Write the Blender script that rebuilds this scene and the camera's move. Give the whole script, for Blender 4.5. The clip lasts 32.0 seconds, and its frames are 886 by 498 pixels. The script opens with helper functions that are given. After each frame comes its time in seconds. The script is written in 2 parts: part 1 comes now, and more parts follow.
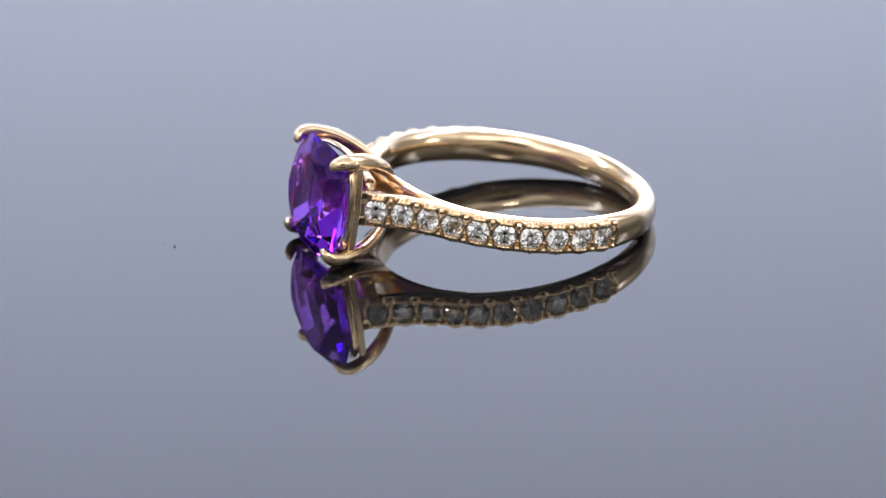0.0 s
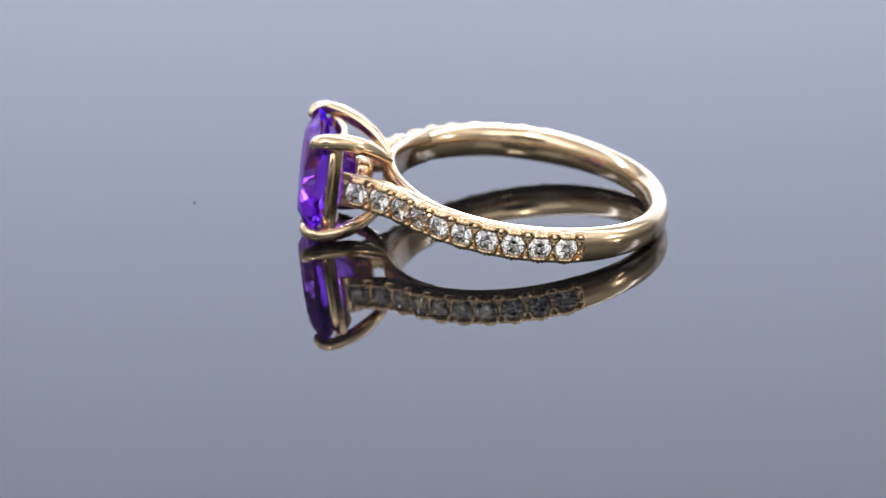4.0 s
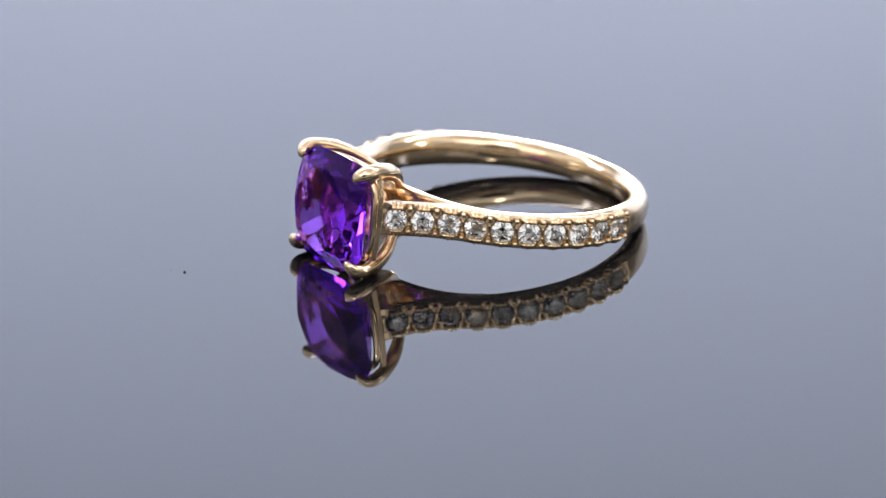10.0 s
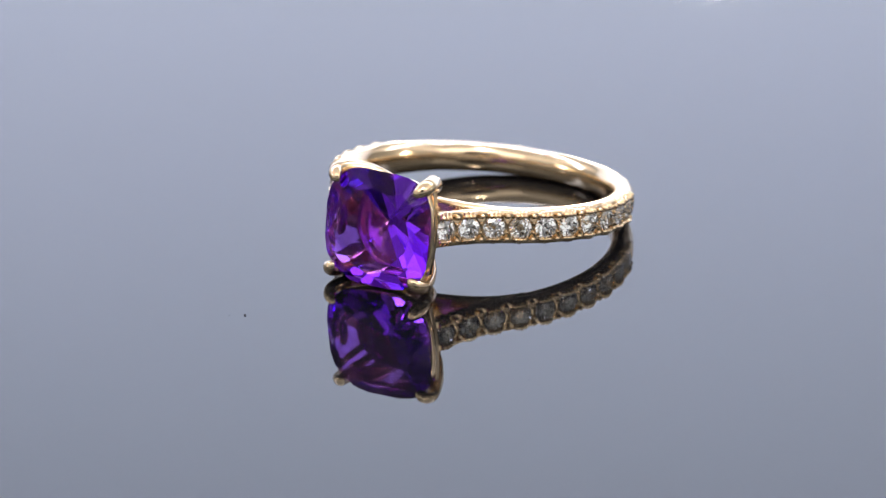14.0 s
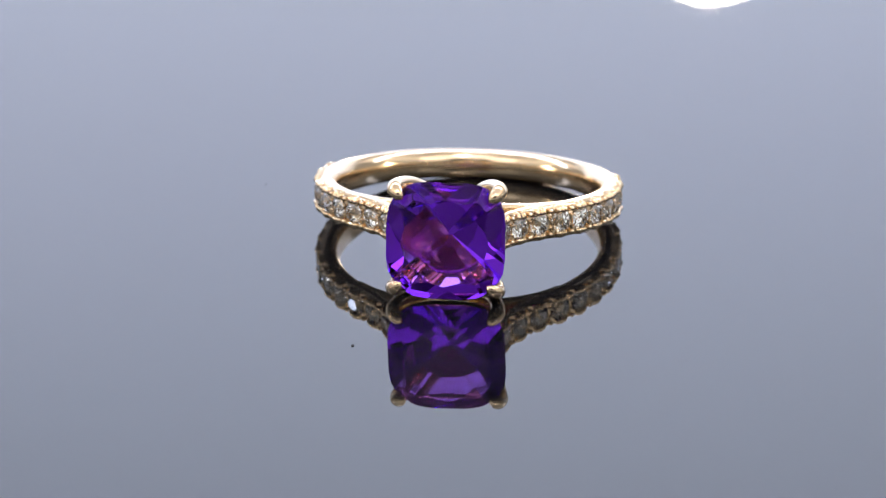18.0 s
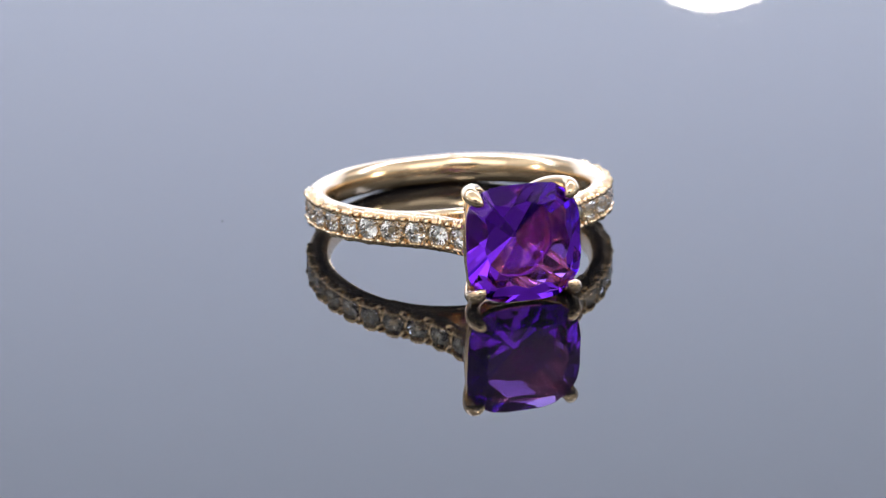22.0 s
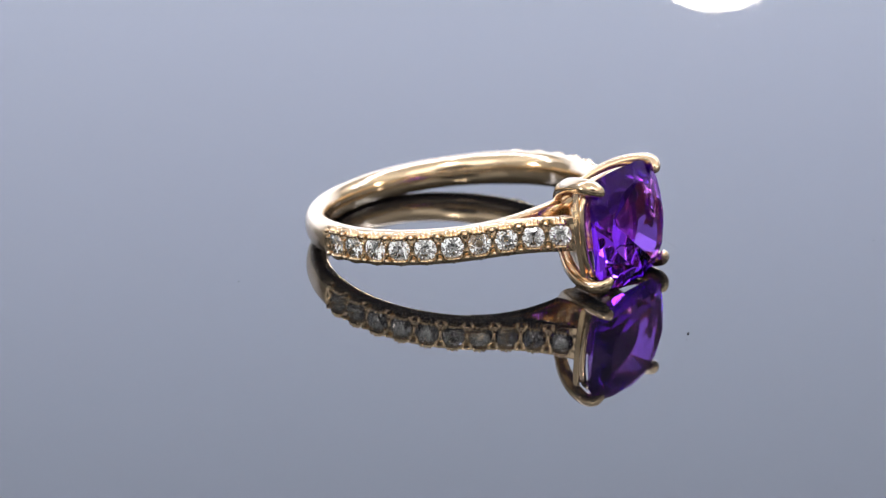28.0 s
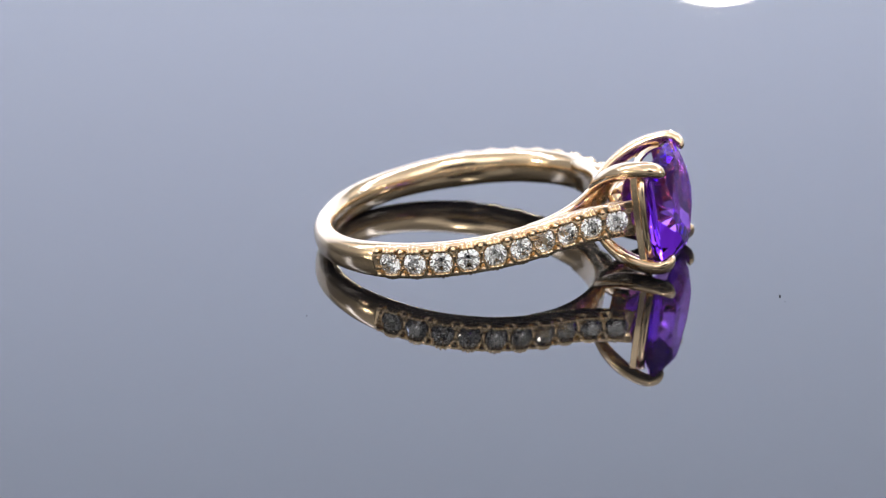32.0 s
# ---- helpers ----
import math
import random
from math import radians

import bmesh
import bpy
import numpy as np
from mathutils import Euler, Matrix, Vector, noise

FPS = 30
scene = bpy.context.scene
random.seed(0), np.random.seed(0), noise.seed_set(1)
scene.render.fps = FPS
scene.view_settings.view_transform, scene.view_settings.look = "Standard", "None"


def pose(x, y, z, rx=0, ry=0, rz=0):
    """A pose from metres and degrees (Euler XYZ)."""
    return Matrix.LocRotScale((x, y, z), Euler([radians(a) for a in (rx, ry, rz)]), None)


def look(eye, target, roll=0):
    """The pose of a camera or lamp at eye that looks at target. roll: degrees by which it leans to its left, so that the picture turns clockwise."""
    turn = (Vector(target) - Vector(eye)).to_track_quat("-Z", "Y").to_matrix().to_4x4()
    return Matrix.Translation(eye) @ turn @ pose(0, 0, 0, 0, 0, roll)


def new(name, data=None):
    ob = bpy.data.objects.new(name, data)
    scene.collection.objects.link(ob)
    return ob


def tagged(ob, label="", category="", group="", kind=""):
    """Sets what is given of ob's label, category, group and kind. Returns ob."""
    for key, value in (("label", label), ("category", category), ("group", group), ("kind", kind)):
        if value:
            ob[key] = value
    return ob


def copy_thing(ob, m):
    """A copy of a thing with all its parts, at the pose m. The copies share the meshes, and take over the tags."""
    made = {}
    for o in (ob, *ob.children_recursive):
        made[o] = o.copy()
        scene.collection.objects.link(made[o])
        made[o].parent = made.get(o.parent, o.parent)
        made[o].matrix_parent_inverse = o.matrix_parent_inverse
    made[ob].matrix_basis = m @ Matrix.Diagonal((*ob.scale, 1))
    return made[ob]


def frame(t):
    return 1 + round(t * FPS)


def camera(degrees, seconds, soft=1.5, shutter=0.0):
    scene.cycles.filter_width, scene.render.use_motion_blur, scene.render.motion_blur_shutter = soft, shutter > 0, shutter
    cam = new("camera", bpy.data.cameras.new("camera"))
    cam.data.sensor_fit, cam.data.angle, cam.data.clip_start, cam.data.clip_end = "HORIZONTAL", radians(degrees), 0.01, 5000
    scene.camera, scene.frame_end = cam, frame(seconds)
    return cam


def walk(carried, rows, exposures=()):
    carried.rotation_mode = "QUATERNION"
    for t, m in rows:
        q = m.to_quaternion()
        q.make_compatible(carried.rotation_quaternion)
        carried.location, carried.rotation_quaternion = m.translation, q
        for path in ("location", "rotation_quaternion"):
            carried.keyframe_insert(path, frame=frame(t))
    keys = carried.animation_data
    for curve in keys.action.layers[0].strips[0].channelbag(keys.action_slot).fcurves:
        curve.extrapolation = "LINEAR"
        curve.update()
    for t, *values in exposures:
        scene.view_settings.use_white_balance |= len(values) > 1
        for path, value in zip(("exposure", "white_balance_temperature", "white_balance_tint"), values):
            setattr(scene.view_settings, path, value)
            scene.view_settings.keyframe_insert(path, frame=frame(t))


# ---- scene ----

MM = 0.001
cam = camera(13.561, 32.0, 1.0)
EYE = pose(-0.004325, -0.224646, 0.086176, 68.783, 0.726, -0.482)
cam.data.dof.use_dof, cam.data.dof.focus_distance, cam.data.dof.aperture_fstop = True, 0.228, 60.0
walk(cam, [(0.0, EYE), (32.0, EYE)])

# ---- world, lights, exposure ----
scene.view_settings.exposure = 0.0
scene.cycles.max_bounces, scene.cycles.glossy_bounces, scene.cycles.transmission_bounces = 24, 8, 20
world = bpy.data.worlds.new("world")
scene.world = world
world.use_nodes = True
world.node_tree.nodes["Background"].inputs[0].default_value = (0.55, 0.62, 0.8, 1)
world.node_tree.nodes["Background"].inputs[1].default_value = 0.05


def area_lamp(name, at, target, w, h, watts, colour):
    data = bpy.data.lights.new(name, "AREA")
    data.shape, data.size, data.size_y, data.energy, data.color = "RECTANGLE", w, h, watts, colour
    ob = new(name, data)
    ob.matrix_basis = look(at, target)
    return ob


# added area lamp, no such source known, that washes the backdrop
area_lamp("backdrop_fill", (-0.10, 0.14, 0.33), (-0.10, 0.62, -0.03), 1.5, 0.10, 12.6, (0.62, 0.715, 1.0))
# added overhead panel, stands in for soft light from above the table
area_lamp("overhead_fill", (0.0, -0.1, 1.6), (0.0, -0.1, 0.0), 3.4, 3.4, 12.0, (0.98, 0.97, 0.95))
area_lamp("front_softbox", (0.0, -0.30, 0.40), (0.0, 0.0, 0.0), 0.045, 0.035, 0.60, (1.0, 0.95, 0.89))
# unseen panels added at both sides to even out the gold
for side in (-1, 1):
    area_lamp("side_fill", (side * 1.65, -0.2, 1.2), (0.0, -0.2, 0.2), 3.2, 0.85, 6.0, (0.98, 0.97, 0.96))
# panel added behind the camera to brighten gold claws and diamonds
area_lamp("rear_fill", (0.0, -1.65, 1.2), (0.0, 0.0, 0.2), 3.2, 0.85, 17.0, (0.99, 0.98, 0.98))


# ---- materials ----
def material(name):
    m = bpy.data.materials.new(name)
    m.use_nodes = True
    return m, m.node_tree.nodes, m.node_tree.links, m.node_tree.nodes["Principled BSDF"]


def surface(name, colour, rough, metal=0.0, ior=1.5, grain=0.0, size=2000.0, stain=0.0, bump=0.0, bump_depth=0.00005):
    m, n, l, p = material(name)
    p.inputs["Base Color"].default_value = (*colour, 1)
    p.inputs["Roughness"].default_value = rough
    p.inputs["Metallic"].default_value = metal
    p.inputs["IOR"].default_value = ior
    pos = n.new("ShaderNodeTexCoord")
    fine = n.new("ShaderNodeTexNoise")
    fine.inputs["Scale"].default_value, fine.inputs["Detail"].default_value = size, 4
    wide = n.new("ShaderNodeTexNoise")
    wide.inputs["Scale"].default_value, wide.inputs["Detail"].default_value = size / 9, 2
    l.new(pos.outputs["Object"], fine.inputs["Vector"])
    l.new(pos.outputs["Object"], wide.inputs["Vector"])
    if grain:
        r = n.new("ShaderNodeMapRange")
        r.inputs["To Min"].default_value, r.inputs["To Max"].default_value = max(rough - grain, 0), rough + grain
        l.new(fine.outputs["Fac"], r.inputs["Value"])
        l.new(r.outputs["Result"], p.inputs["Roughness"])
    if stain:
        ramp = n.new("ShaderNodeMix")
        ramp.data_type = "RGBA"
        ramp.inputs["A"].default_value = (*[c * (1 - stain) for c in colour], 1)
        ramp.inputs["B"].default_value = (*[min(c * (1 + stain), 1) for c in colour], 1)
        l.new(wide.outputs["Fac"], ramp.inputs["Factor"])
        l.new(ramp.outputs["Result"], p.inputs["Base Color"])
    if bump:
        b = n.new("ShaderNodeBump")
        b.inputs["Strength"].default_value, b.inputs["Distance"].default_value = bump, bump_depth
        l.new(fine.outputs["Fac"], b.inputs["Height"])
        l.new(b.outputs["Normal"], p.inputs["Normal"])
    return m


def gem(name, colour, ior, inner=(1.0, 1.0, 1.0)):
    """Clear faceted stone: light that passes a facet takes the colour, light that is mirrored takes the inner one."""
    m = bpy.data.materials.new(name)
    m.use_nodes = True
    n, l = m.node_tree.nodes, m.node_tree.links
    n.clear()
    out, g, w, x, f = (n.new("ShaderNode" + k) for k in ("OutputMaterial", "BsdfRefraction", "BsdfGlossy", "MixShader", "Fresnel"))
    g.inputs["Color"].default_value = (*colour, 1)
    g.inputs["IOR"].default_value, g.inputs["Roughness"].default_value = ior, 0.0
    w.inputs["Color"].default_value, w.inputs["Roughness"].default_value = (*inner, 1), 0.0
    f.inputs["IOR"].default_value = ior
    l.new(f.outputs["Fac"], x.inputs["Fac"])
    l.new(g.outputs["BSDF"], x.inputs[1])
    l.new(w.outputs["BSDF"], x.inputs[2])
    l.new(x.outputs["Shader"], out.inputs["Surface"])
    return m


def glow(name, colour, strength):
    m = bpy.data.materials.new(name)
    m.use_nodes = True
    n, l = m.node_tree.nodes, m.node_tree.links
    n.clear()
    out, e = n.new("ShaderNodeOutputMaterial"), n.new("ShaderNodeEmission")
    e.inputs["Color"].default_value, e.inputs["Strength"].default_value = (*colour, 1), strength
    l.new(e.outputs["Emission"], out.inputs["Surface"])
    return m


GOLD = surface("polished_yellow_gold", (0.85, 0.66, 0.435), 0.18, 1.0, grain=0.04, size=900, bump=0.08, bump_depth=0.00003)
GLASS = surface("black_glass", (0.004, 0.004, 0.005), 0.015, 0.0, 1.6, grain=0.010, size=260)
AMETHYST = gem("amethyst", (0.67, 0.42, 0.955), 1.55, (0.67, 0.40, 0.955))
DIAMOND = gem("diamond", (1.0, 1.0, 1.0), 2.42)
PAPER = surface("white_backdrop_paper", (0.80, 0.81, 0.83), 0.9, size=40, stain=0.03)
PAINT = surface("grey_wall_paint", (0.66, 0.65, 0.64), 0.8, size=30, stain=0.06)
BOARD = surface("grey_floor", (0.16, 0.15, 0.14), 0.6, size=30, stain=0.15)
WOOD = surface("dark_table_laminate", (0.05, 0.048, 0.046), 0.5, size=60, stain=0.2)
PLASTIC = surface("black_plastic", (0.02, 0.02, 0.022), 0.35, grain=0.08, size=500)
LINT = surface("dark_dust", (0.03, 0.03, 0.03), 0.9, size=5000, stain=0.3)
HAIR = surface("grey_fibre", (0.06, 0.06, 0.06), 0.8, size=5000, stain=0.3)
LED = glow("led_disc", (1.0, 0.90, 0.76), 140.0)


# ---- mesh helpers ----
def mesh_of(name, bm, mat, smooth=False):
    bmesh.ops.recalc_face_normals(bm, faces=bm.faces)
    me = bpy.data.meshes.new(name)
    bm.to_mesh(me)
    bm.free()
    me.materials.append(mat)
    if smooth:
        me.polygons.foreach_set("use_smooth", [True] * len(me.polygons))
    return me


def part(name, bm, mat, parent, label="", smooth=False):
    ob = new(name, mesh_of(name, bm, mat, smooth) if isinstance(bm, bmesh.types.BMesh) else bm)
    ob.parent = parent
    return tagged(ob, label)


def thing(name, label, category, group="", kind=""):
    return tagged(new(name), label, category, group, kind)


def loft(rings, closed=False, caps=True):
    """A skin over rings of equally many points."""
    bm = bmesh.new()
    vs = [[bm.verts.new(p) for p in ring] for ring in rings]
    k, m = len(vs), len(vs[0])
    for i in range(k if closed else k - 1):
        a, b = vs[i], vs[(i + 1) % k]
        for j in range(m):
            bm.faces.new((a[j], a[(j + 1) % m], b[(j + 1) % m], b[j]))
    if caps and not closed:
        bm.faces.new(vs[0])
        bm.faces.new(vs[-1])
    return bm


def turned(profile, n=32):
    """A solid of revolution about z from (radius, height) pairs."""
    return loft([[(r * math.cos(2 * math.pi * j / n), r * math.sin(2 * math.pi * j / n), z) for j in range(n)] for r, z in profile])


def tube(points, radius, n=10, flat=1.0, side=(0, 0, 1)):
    """A tube of varying radius along a line of points."""
    pts = [Vector(p) for p in points]
    rings = []
    for i, p in enumerate(pts):
        t = (pts[min(i + 1, len(pts) - 1)] - pts[max(i - 1, 0)]).normalized()
        a = (Vector(side) - t * t.dot(Vector(side))).normalized()
        b = t.cross(a)
        r = radius(i / (len(pts) - 1))
        rings.append([p + a * (r * flat * math.cos(2 * math.pi * j / n)) + b * (r * math.sin(2 * math.pi * j / n)) for j in range(n)])
    return loft(rings)


def box(x0, y0, z0, x1, y1, z1, bevel=0.0):
    bm = bmesh.new()
    bmesh.ops.create_cube(bm, size=1)
    for v in bm.verts:
        v.co = Vector(((x0 + x1) / 2 + v.co.x * (x1 - x0), (y0 + y1) / 2 + v.co.y * (y1 - y0), (z0 + z1) / 2 + v.co.z * (z1 - z0)))
    if bevel:
        bmesh.ops.bevel(bm, geom=bm.edges[:], offset=bevel, segments=2, affect="EDGES", profile=0.5)
    return bm


def hull(points):
    bm = bmesh.new()
    for p in points:
        bm.verts.new(p)
    bmesh.ops.convex_hull(bm, input=bm.verts[:])
    loose = [v for v in bm.verts if not v.link_faces]
    bmesh.ops.delete(bm, geom=loose, context="VERTS")
    bmesh.ops.dissolve_limit(bm, angle_limit=radians(0.6), verts=bm.verts[:], edges=bm.edges[:])
    return bm


def bezier(p0, p1, p2, p3, n):
    out = []
    for i in range(n):
        t = i / (n - 1)
        out.append(Vector(p0) * (1 - t) ** 3 + Vector(p1) * (3 * t * (1 - t) ** 2) + Vector(p2) * (3 * t * t * (1 - t)) + Vector(p3) * t ** 3)
    return out


# ---- the room round the table ----
def slab(name, bounds, mat, label, category):
    ob = new(name, mesh_of(name, box(*bounds), mat))
    return tagged(ob, label, category, kind="structure")


slab("floor", (-2.1, -2.1, -0.92, 2.1, 2.1, -0.82), BOARD, "dark grey floor of a small studio room", "floor")
slab("ceiling", (-2.1, -2.1, 1.75, 2.1, 2.1, 1.85), PAINT, "plain grey painted studio ceiling", "ceiling")
slab("wall_north", (-2.1, 2.0, -0.82, 2.1, 2.1, 1.75), PAINT, "plain grey painted studio wall", "wall")
slab("wall_south", (-2.1, -2.1, -0.82, 2.1, -2.0, 1.75), PAINT, "plain grey painted studio wall", "wall")
slab("wall_west", (-2.1, -2.0, -0.82, -2.0, 2.0, 1.75), PAINT, "plain grey painted studio wall", "wall")
slab("wall_east", (2.0, -2.0, -0.82, 2.1, 2.0, 1.75), PAINT, "plain grey painted studio wall", "wall")


def studio_table():
    t = thing("studio_table", "dark laminate table under the turntable", "table")
    part("tabletop", box(-0.95, -0.55, -0.085, 0.95, 0.75, -0.055, 0.004), WOOD, t)
    leg = mesh_of("leg", box(-0.03, -0.03, -0.82, 0.03, 0.03, -0.085, 0.004), WOOD)
    for x, y in ((-0.88, -0.48), (0.88, -0.48), (-0.88, 0.68), (0.88, 0.68)):
        part("leg", leg, None, t).location = (x, y, 0)
    return t


studio_table()


def backdrop():
    """A white paper sweep behind the turntable, leaning back at its top."""
    rings = []
    for i in range(25):
        u = i / 24
        y, z = 0.60 + 0.06 * u, -0.054 + 0.52 * u
        rings.append([(-0.9, y, z), (0.9, y, z), (0.9, y + 0.003, z), (-0.9, y + 0.003, z)])
    return tagged(new("backdrop", mesh_of("backdrop", loft(rings), PAPER)), "white paper photo backdrop standing behind the turntable", "backdrop", kind="structure")


backdrop()


def led_lamp():
    """A frosted globe lamp on a thin stand."""
    t = thing("led_lamp", "small white globe lamp on a black stand", "lamp", "lamps round the turntable")
    part("base", turned([(0.001, 0), (0.035, 0), (0.035, 0.006), (0.03, 0.009), (0.001, 0.009)]), PLASTIC, t)
    part("pole", turned([(0.003, 0.006), (0.003, 0.1125)], 12), PLASTIC, t)
    part("socket", turned([(0.001, 0.111), (0.008, 0.111), (0.009, 0.1235), (0.001, 0.1235)], 20), PLASTIC, t)
    part("globe", turned([(0.0129 * math.sin(radians(a)) + 0.0002, 0.135 - 0.0129 * math.cos(radians(a))) for a in range(0, 181, 10)], 28), LED, t, "glowing frosted globe", True)
    return t


lamp = led_lamp()
lamp.matrix_basis = pose(0.04254, 0.36, -0.055)
for x, y, turn in ((0.42, -0.10, 77), (-0.42, -0.10, -77)):
    copy_thing(lamp, pose(x, y, -0.055, 0, 0, turn))


def video_camera():
    """The black camera that looks at the ring; it stands just behind the point of view."""
    t = thing("video_camera", "black video camera with a macro lens", "camera")
    part("lens", turned([(0.001, 0.012), (0.030, 0.012), (0.033, 0.008), (0.036, 0.009), (0.037, 0.03), (0.037, 0.11), (0.001, 0.11)], 40), PLASTIC, t)
    part("body", box(-0.10, -0.060, 0.10, 0.10, 0.085, 0.20, 0.01), PLASTIC, t)
    t.matrix_basis = EYE
    foot = EYE @ Vector((0, -0.058, 0.15))
    down = EYE.inverted()
    post = turned([(0.001, -0.055), (0.045, -0.055), (0.045, -0.047), (0.009, -0.045), (0.009, foot.z), (0.001, foot.z)], 24)
    post.transform(down @ Matrix.Translation((foot.x, foot.y, 0)))
    part("stand", post, PLASTIC, t)
    return t


video_camera()

# ---- the turntable ----
turntable = thing("turntable", "glossy black glass turntable plate on a low base", "turntable")
part("plate", turned([(0.0005, 0.0), (0.128, 0.0), (0.1295, -0.0008), (0.13, -0.002), (0.13, -0.005), (0.129, -0.006), (0.0005, -0.006)], 128), GLASS, turntable, "mirror-like black glass plate")
part("base", turned([(0.0005, -0.0062), (0.10, -0.0062), (0.105, -0.02), (0.11, -0.052), (0.11, -0.0548), (0.0005, -0.0548)], 96), PLASTIC, turntable, "black plastic drive base")

# ---- the ring ----
# In the ring's own space the finger hole's axis is z, and the head looks along -y.
INNER, GIRDLE, STONES, PITCH, FIRST, HEAD = 8.49, 9.77, 10, 1.692, 1.93, 0.80
CENTRE = Vector((0, -0.43, 0))


def shoulder_line(n=400):
    """The line through the girdles of the small stones, on the right half, from the head to the back, in mm."""
    out = []
    for i in range(n):
        t = i / n
        a, b, c = (1 - t) ** 2, 2 * t * (1 - t), t * t
        out.append(Vector((2.75 * a + 3.34 * b + 6.255 * c, -13.34 * a - 10.36 * b - 7.936 * c, 0)))
    for i in range(n + 1):
        f = radians(39.8 + (180 - 39.8) * i / n)
        u = max((math.degrees(f) - 80) / 100, 0)
        r = GIRDLE - 0.66 * u ** 1.265
        out.append(CENTRE + Vector((r * math.sin(f), -r * math.cos(f), 0)))
    return out


LINE = shoulder_line()
REACH = [0.0]
for p, q in zip(LINE, LINE[1:]):
    REACH.append(REACH[-1] + (q - p).length)


def along(s):
    """Place, forward way and outward way on the outer line, s mm from the head."""
    i = int(np.clip(np.searchsorted(REACH, s) - 1, 0, len(LINE) - 2))
    p, q = LINE[i], LINE[i + 1]
    t = (q - p).normalized()
    return p + t * (s - REACH[i]), t, Vector((-t.y, t.x, 0)) * (-1)


def outward(s):
    a, b = along(max(s - 0.25, 0))[1], along(min(s + 0.25, REACH[-1]))[1]
    t = (a + b).normalized()
    return Vector((t.y, -t.x, 0))


def seat_floor(ds, z):
    """Height of the gold over the girdle line round one small stone: a bowl under it, filled between two stones."""
    rho = math.hypot(ds, z)
    if rho < 0.77:
        return max(-0.06 - 1.0 * (0.77 - rho), -0.80)
    return -0.03 if abs(ds) < 0.55 or abs(z) < 0.5 else -0.10


def band():
    """The band: a rounded plain back, and shoulders with a seat drilled for each small stone."""
    pave_end = FIRST + PITCH * (STONES - 1) + 0.92
    stops = list(np.arange(HEAD, pave_end + 0.6, 0.06)) + list(np.linspace(pave_end + 0.66, REACH[-1], 60))
    steps = (0.0, 0.15, 0.30, 0.42, 0.52, 0.60, 0.66, 0.72, 0.78, 0.84, 0.90, 0.95, 0.99, 1.0)
    across = [-w for w in steps[:0:-1]] + list(steps)
    rings = []
    for s in stops:
        p, n = along(s)[0], outward(s)
        k = np.clip((s - pave_end) / 0.25, 0, 1)
        k = k * k * (3 - 2 * k)
        back = np.clip((s - pave_end) / (REACH[-1] - pave_end), 0, 1)
        near = np.clip((s - HEAD) / 5.5, 0, 1)
        half = 1.13 - 0.11 * np.clip((s - pave_end) / 4.0, 0, 1) - 0.04 * back
        thick = 0.80 + 0.72 * near * near * (3 - 2 * near) - 0.18 * back
        top, power = 0.10 + 0.10 * k, 2.6 - 0.3 * k
        ds = (s - FIRST + PITCH / 2) % PITCH - PITCH / 2
        ring = []
        for w in across:
            bow = (1 - abs(w) ** power) ** (1 / power)
            h = 0.20 - thick / 2 + (top - 0.20 + thick / 2) * bow
            if k < 1:
                h = h * k + min(h, seat_floor(ds, w * half)) * (1 - k)
            ring.append(p + n * h + Vector((0, 0, w * half)))
        for j in range(1, 16):
            a = math.pi * j / 16
            c, d = math.cos(a), math.sin(a)
            ring.append(p + n * (0.20 - thick / 2 - thick / 2 * d ** 0.9) + Vector((0, 0, half * math.copysign(abs(c) ** 0.95, c))))
        rings.append(ring)
    left = [[Vector((-v.x, v.y, v.z)) for v in ring] for ring in rings]
    return loft([[v * MM for v in r] for r in rings + left[-2::-1]])


def cushion(half, power, n, y):
    pts = []
    for i in range(n):
        f = 2 * math.pi * (i + 0.5) / n
        c, s = math.cos(f), math.sin(f)
        r = half / (abs(c) ** power + abs(s) ** power) ** (1 / power)
        pts.append(Vector((r * c, y, r * s)))
    return pts


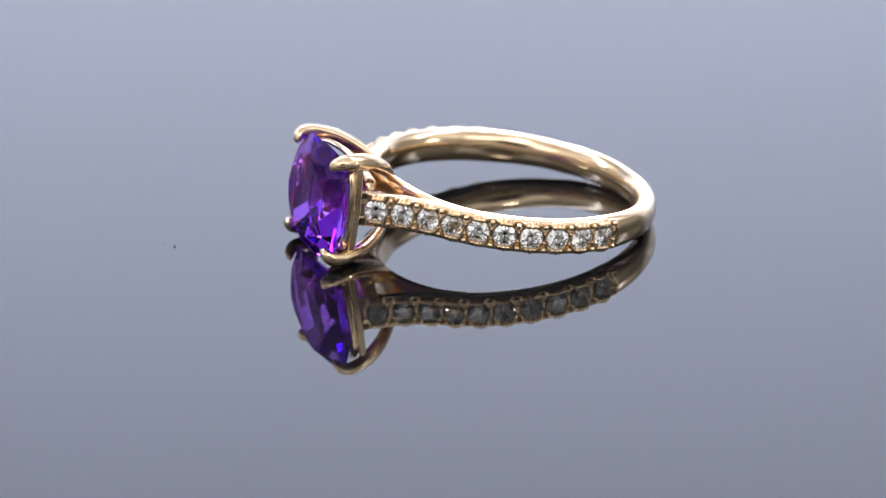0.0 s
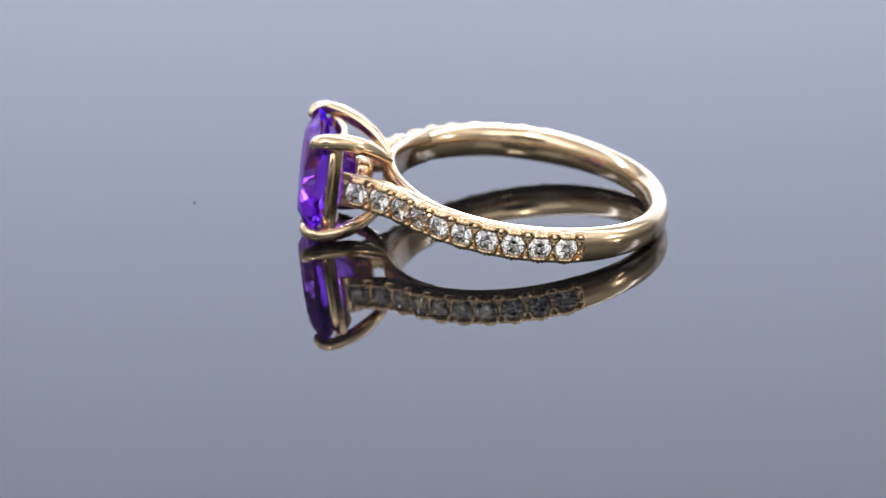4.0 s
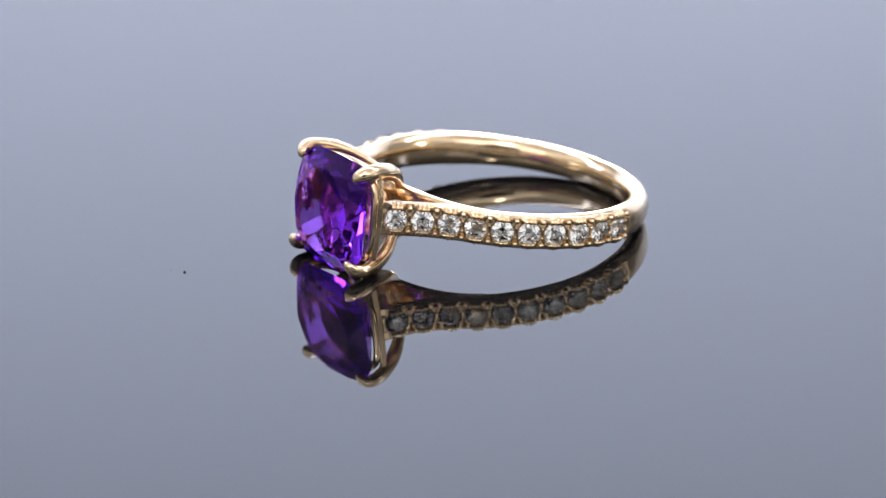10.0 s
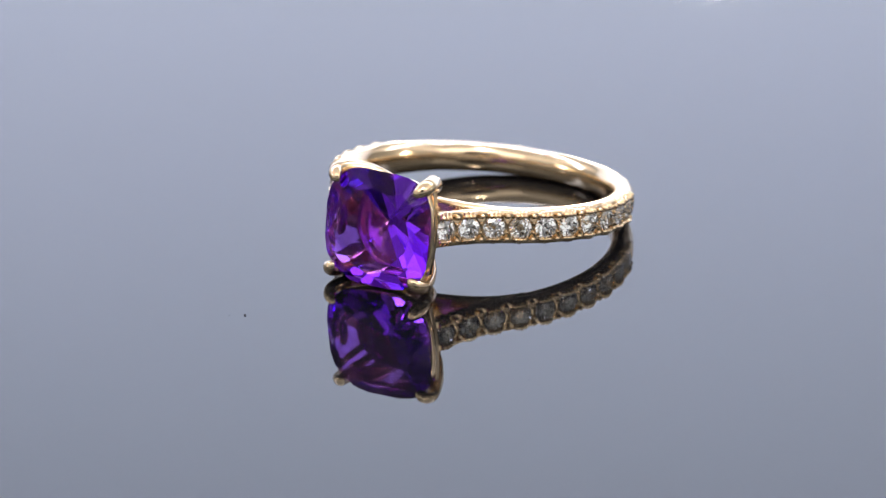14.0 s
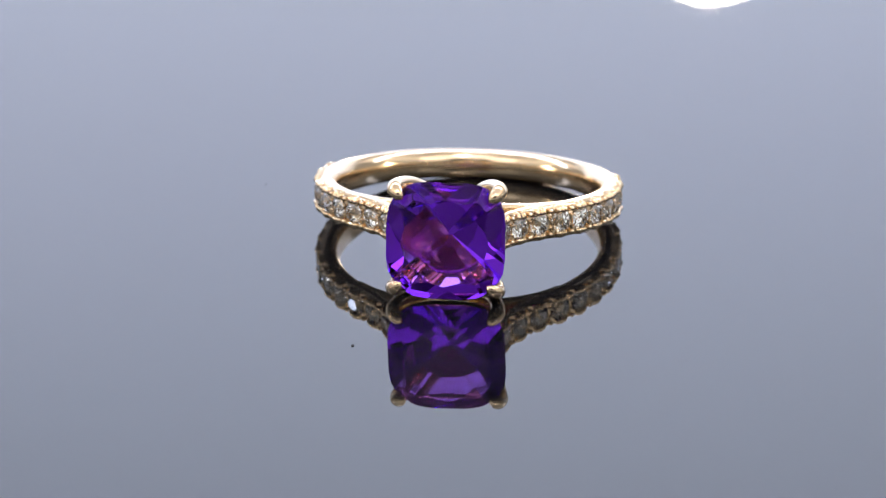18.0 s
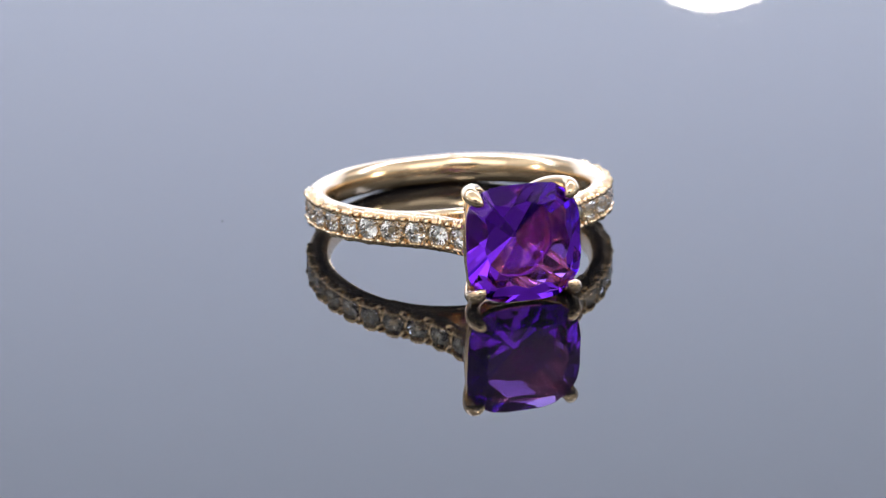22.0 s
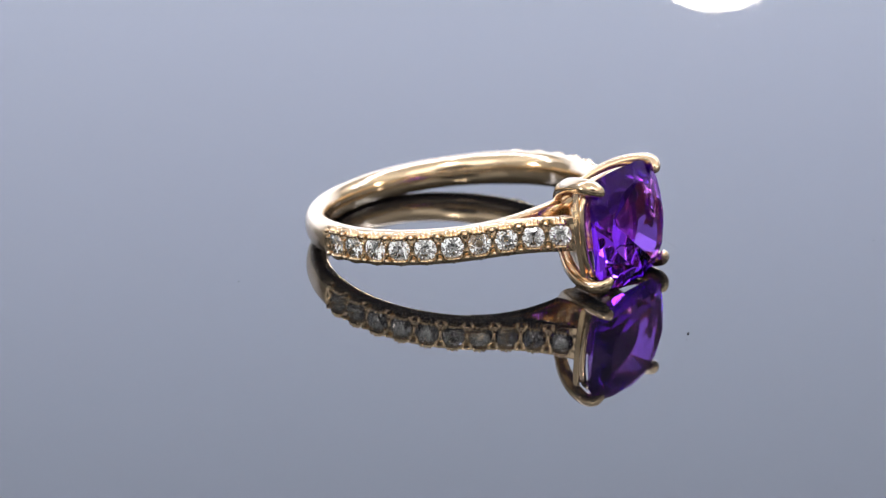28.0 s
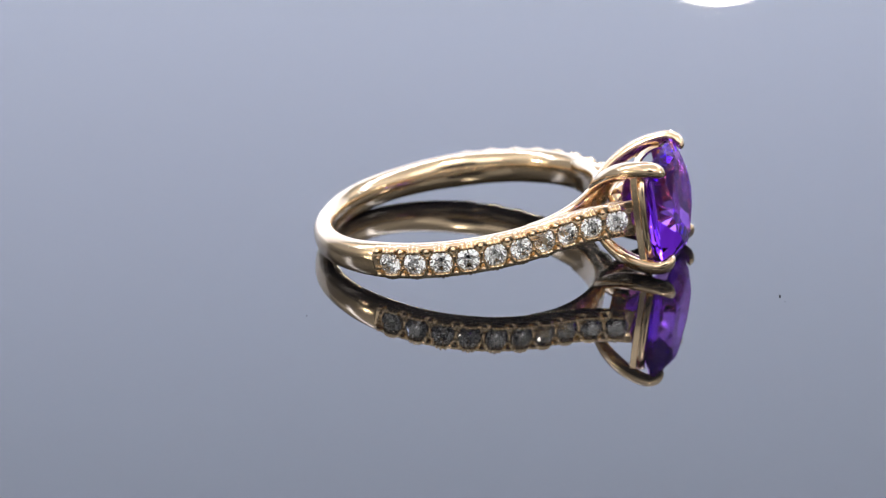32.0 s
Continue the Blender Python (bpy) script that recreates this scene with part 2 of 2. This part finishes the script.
def amethyst():
    """A cushion-cut stone, ground facet by facet from a block: girdle, table, crown and pavilion, in mm."""
    half, power, seat = 3.86, 2.5, -14.00
    bm = bmesh.new()
    bmesh.ops.create_cube(bm, size=12)

    def grind(point, normal):
        """Cut off all that lies beyond a plane, and close the cut."""
        got = bmesh.ops.bisect_plane(bm, geom=bm.verts[:] + bm.edges[:] + bm.faces[:], plane_co=point, plane_no=normal, clear_outer=True, dist=1e-5)
        edges = [e for e in got["geom_cut"] if isinstance(e, bmesh.types.BMEdge)]
        if len(edges) > 2:
            bmesh.ops.edgeloop_fill(bm, edges=edges)

    def rim(degrees):
        """A place on the outline and the way out of it."""
        c, d = math.cos(radians(degrees)), math.sin(radians(degrees))
        r = half / (abs(c) ** power + abs(d) ** power) ** (1 / power)
        out = Vector((math.copysign(abs(c) ** (power - 1), c), math.copysign(abs(d) ** (power - 1), d), 0)).normalized()
        return Vector((r * c, r * d, 0)), out

    def facet(degrees, tilt, height, up):
        p, out = rim(degrees)
        a = radians(tilt)
        grind(p + Vector((0, 0, height)), out * math.sin(a) + Vector((0, 0, up * math.cos(a))))

    for k in range(40):
        p, out = rim(9 * k + 4.5)
        grind(p, out)
    grind(Vector((0, 0, 1.0)), Vector((0, 0, 1)))
    for k in range(4):
        for d in (-23, 23):
            p = rim(90 * k + d)[0]
            way, a = radians(90 * k + d * 0.72), radians(33)
            grind(p + Vector((0, 0, 0.12)), Vector((math.cos(way) * math.sin(a), math.sin(way) * math.sin(a), math.cos(a))))
        facet(90 * k, 40, 0.06, 1)
        facet(90 * k + 45, 36, 0.06, 1)
        way = radians(90 * k + 45)
        out = Vector((math.cos(way), math.sin(way), 0))
        grind(out * 2.42 + Vector((0, 0, 1.0)), out * math.sin(radians(19)) + Vector((0, 0, math.cos(radians(19)))))
    deep = 2.98
    for k in range(4):
        way, a = radians(90 * k), radians(41)
        grind(Vector((0, 0, -deep)), Vector((math.cos(way) * math.sin(a), math.sin(way) * math.sin(a), -math.cos(a))))
        way, a = radians(90 * k + 45), radians(34.5)
        grind(Vector((0, 0, -deep + 0.10)), Vector((math.cos(way) * math.sin(a), math.sin(way) * math.sin(a), -math.cos(a))))
        for d in (-22, 22):
            facet(90 * k + d, 52, -0.05, -1)
        facet(90 * k + 45, 46, -0.05, -1)
    for v in bm.verts:
        v.co = Vector((v.co.x, seat - v.co.z, v.co.y)) * MM
    return bm


def brilliant(r):
    """A round brilliant with its table up along z, in mm."""
    pts = [(0.0, 0.0, -0.89 * r)]
    for k in range(8):
        f = radians(45 * k)
        pts.append((0.56 * r * math.cos(f), 0.56 * r * math.sin(f), 0.325 * r))
        h = radians(45 * k + 22.5)
        pts.append((0.80 * r * math.cos(h), 0.80 * r * math.sin(h), 0.215 * r))
        pts.append((0.24 * r * math.cos(h), 0.24 * r * math.sin(h), -0.698 * r))
    for k in range(16):
        f = radians(22.5 * k)
        pts += [(r * math.cos(f), r * math.sin(f), 0.03 * r), (r * math.cos(f), r * math.sin(f), -0.03 * r)]
    return hull([Vector(p) * MM for p in pts])


def claw(side):
    """A round-backed claw cut into three columns that grips a small stone; outward is z, the band's width is y."""
    rows = []
    for y, z in ((0.66, -0.14), (0.62, 0.06), (0.63, 0.20), (0.68, 0.33), (0.80, 0.31), (0.95, 0.23), (1.07, 0.14), (1.14, 0.02), (1.17, -0.14), (1.16, -0.42)):
        y, z = (0.62 + (y - 0.62) * (0.97 if side > 0 else 0.86), z * 0.95)
        row = []
        for j in range(37):
            x = -0.46 + 0.92 * j / 36
            ridge = -0.10 * (x / 0.46) ** 2 - 0.14 * (x / 0.46) ** 6 - 0.12 * math.exp(-((abs(x) - 0.15) / 0.06) ** 2)
            rim = min(max((y - 0.90) / 0.2, 0), 1)
            row.append(Vector((x, side * (y + 0.75 * ridge * rim), z + ridge)) * MM)
        rows.append(row + [Vector((0.46, side * (y - 0.1), z - 0.40)) * MM, Vector((-0.46, side * (y - 0.1), z - 0.40)) * MM])
    return loft(rows)


def bead(r):
    bm = bmesh.new()
    bmesh.ops.create_icosphere(bm, subdivisions=2, radius=r * MM)
    return bm


def prong(sx, sz):
    """A leaf-shaped claw that rises from the bridge, swells, and folds over the stone's corner."""
    a = bezier((sx * 0.55, -9.35, sz * 1.15), (sx * 1.55, -10.1, sz * 2.35), (sx * 2.75, -11.9, sz * 3.15), (sx * 3.20, -13.45, sz * 3.22), 22)
    b = bezier(a[-1], (sx * 3.33, -13.95, sz * 3.27), (sx * 3.28, -14.52, sz * 3.20), (sx * 2.64, -14.66, sz * 2.60), 14)
    line = [p * MM for p in a + b[1:]]

    def radius(u):
        if u < 0.62:
            v = u / 0.62
            return (0.30 + 0.31 * math.sin(math.pi * min(v * 0.62, 0.5)) - 0.08 * max(v - 0.6, 0) / 0.4) * MM
        v = (u - 0.62) / 0.38
        return 0.53 * MM * (1 - 0.10 * v) * max(math.sqrt(max(1 - v ** 5, 0)), 0.12)
    return tube(line, radius, 20, 0.80, (sx, 0, sz))


ring = thing("engagement_ring", "yellow gold ring with purple amethyst and diamond shoulders on black glass", "ring")
part("shank", band(), GOLD, ring, "polished yellow gold band, plain at its back", True)
bridge = []
for i in range(41):
    f = radians(-46 + 92 * i / 40)
    n = Vector((math.sin(f), -math.cos(f), 0))
    row = []
    for j in range(20):
        a = 2 * math.pi * (j + 0.5) / 20
        c, d = math.cos(a), math.sin(a)
        row.append((CENTRE + n * (INNER + 0.42 * (1 + math.copysign(abs(d) ** 0.78, d))) + Vector((0, 0, (1.08 + 0.34 * math.cos(f * 1.95) ** 2) * math.copysign(abs(c) ** 0.68, c)))) * MM)
    bridge.append(row)
part("bridge", loft(bridge), GOLD, ring, "", True)
for sx in (1, -1):
    for sz in (1, -1):
        part("prong", prong(sx, sz), GOLD, ring, "rounded gold claw over the stone's corner", True)
rail = cushion(3.38, 2.9, 64, -13.27)
rings = []
for i, p in enumerate(rail):
    w = Vector((p.x, 0, p.z)).normalized()
    scoop = max(1 - (p.x / 2.5) ** 2, 0) if abs(p.z) > abs(p.x) else 0
    p = p + Vector((0, 0.72 * scoop, -0.46 * math.copysign(scoop, p.z)))
    rings.append([(p + w * (0.18 * math.cos(a)) + Vector((0, 0.27 * math.sin(a), 0))) * MM for a in [2 * math.pi * j / 8 for j in range(8)]])
part("gallery_rail", loft(rings, True), GOLD, ring, "", True)
cup = [(1.75, -11.65), (1.55, -11.1), (1.2, -10.72), (0.2, -10.50), (0.2, -10.36), (1.25, -10.55), (1.65, -10.95), (1.88, -11.65)]
part("gallery_cup", loft([[p * MM for p in cushion(h, 2.8, 48, y)] for h, y in cup], True), GOLD, ring, "polished gold cup under the stone", True)
for sx in (1, -1):
    rows = []
    for i in range(15):
        z = -2.75 + 5.5 * i / 14
        x = sx * (3.34 - 0.03 * z * z)
        rows.append([Vector((x + sx * dx, y, z)) * MM for dx, y in ((-0.10, -13.06), (0.06, -13.06), (0.10, -13.02), (0.10, -12.68), (0.06, -12.62), (-0.10, -12.62))])
    part("gallery_bar", loft(rows), GOLD, ring)
for sx in (1, -1):
    rib = bmesh.new()
    for k in range(13):
        f = radians(17 + 1.25 * k)
        side = bmesh.ops.create_cube(rib, size=1)["verts"]
        place = Matrix.Translation(CENTRE) @ pose(0, 0, 0, 0, 0, math.degrees(f)) @ Matrix.Translation((0, -(INNER + 0.86), 0))
        for v in side:
            v.co = place @ Vector((v.co.x * 0.11, v.co.y * 0.10, v.co.z * 2.2))
            v.co = Vector((sx * v.co.x, v.co.y, v.co.z)) * MM
    part("ribbing", rib, GOLD, ring, "fine ribs inside the shoulder's opening")
part("amethyst", amethyst(), AMETHYST, ring, "faceted purple cushion-cut amethyst")
stone_mesh = mesh_of("diamond", brilliant(0.72), DIAMOND)
claw_mesh = {side: mesh_of("claw", claw(side), GOLD, True) for side in (1, -1)}
bead_mesh = {r: mesh_of("bead", bead(r), GOLD, True) for r in (0.18, 0.11)}
for sx in (1, -1):
    for k in range(STONES):
        s = FIRST + PITCH * k
        p, n = along(s)[0], outward(s)
        p, n = Vector((sx * p.x, p.y, 0)), Vector((sx * n.x, n.y, 0))
        turn = Matrix((n.cross(Vector((0, 0, 1))) * -1, Vector((0, 0, 1)), n)).transposed().to_4x4()
        part("diamond", stone_mesh, None, ring, "small round brilliant diamond").matrix_basis = Matrix.Translation(p * MM) @ turn @ pose(0, 0, 0, 0, 0, 37 * k)
        for side in (1, -1):
            part("claw", claw_mesh[side], None, ring, "fluted gold claw at a diamond's rim").matrix_basis = Matrix.Translation(p * MM) @ turn
        p, n = along(s + PITCH / 2)[0], outward(s + PITCH / 2)
        p, n = Vector((sx * p.x, p.y, 0)), Vector((sx * n.x, n.y, 0))
        for z, r, h in ((0.74, 0.18, 0.06), (-0.74, 0.18, 0.06), (0.30, 0.11, 0.04), (-0.30, 0.11, 0.04)):
            part("bead", bead_mesh[r], None, ring).matrix_basis = Matrix.Translation((p + n * h + Vector((0, 0, z))) * MM)

# ---- dust on the plate ----
def dust(name, x, y, sx, sy, sz, turn, mat, label):
    bm = bmesh.new()
    bmesh.ops.create_icosphere(bm, subdivisions=2, radius=1)
    for v in bm.verts:
        v.co *= 1 + 0.35 * noise.noise(v.co * 1.7 + Vector((x, y, 0)))
        v.co = Vector((v.co.x * sx, v.co.y * sy, (v.co.z + 0.6) * sz)) * MM
    return tagged(new(name, mesh_of(name, bm, mat)), label, "dust"), pose(x * MM, y * MM, 0, 0, 0, turn)


LOOSE = [
    dust("dust_speck", -7.45, -19.45, 0.095, 0.07, 0.06, 20, LINT, "dark dust speck on the glass plate"),
    dust("dust_speck", -8.3, -19.9, 0.06, 0.016, 0.012, 60, LINT, "thin dark lint crumb on the glass plate"),
    dust("dust_speck", 12.54, -20.64, 0.03, 0.025, 0.02, 0, LINT, "tiny dark dust speck on the glass plate"),
    dust("dust_speck", -16.09, 8.41, 0.05, 0.04, 0.03, 0, LINT, "tiny dark dust speck on the glass plate"),
]
hair = tube([Vector(p) * MM for p in bezier((3.8, -11.9, 0.02), (4.5, -11.0, 0.02), (4.9, -9.4, 0.03), (5.75, -7.7, 0.02), 24)], lambda u: 0.0018 * MM, 6)
LOOSE.append((tagged(new("fibre", mesh_of("fibre", hair, HAIR)), "fine pale hair lying on the glass plate", "fibre"), pose(0, 0, 0)))

# ---- motion of the turntable and of all that lies on it ----
LEAN = Matrix.Rotation(radians(0.324), 4, Vector((-math.sin(radians(49.3)), math.cos(radians(49.3)), 0)))
SEAT = pose(-1.988 * MM, 2.388 * MM, 2.04 * MM, 0, 0, -1.9) @ pose(0, 0, 0, -7.412, 0.675)


def turn_at(t):
    return -64.01 - 5.783 * t if t < 3.919 else -57.182 + 5.8047 * (t - 9.0)


def motions():
    times = [0.0, 1.0, 2.0, 3.0, 3.5, 3.75, 3.9, 4.0, 4.15, 4.4, 5.0] + [float(t) for t in range(6, 33)]
    for ob, rest in [(turntable, Matrix.Identity(4)), (ring, SEAT)] + LOOSE:
        walk(ob, [(t, pose(0, 0, 0, 0, 0, turn_at(t)) @ LEAN @ rest) for t in times])


motions()
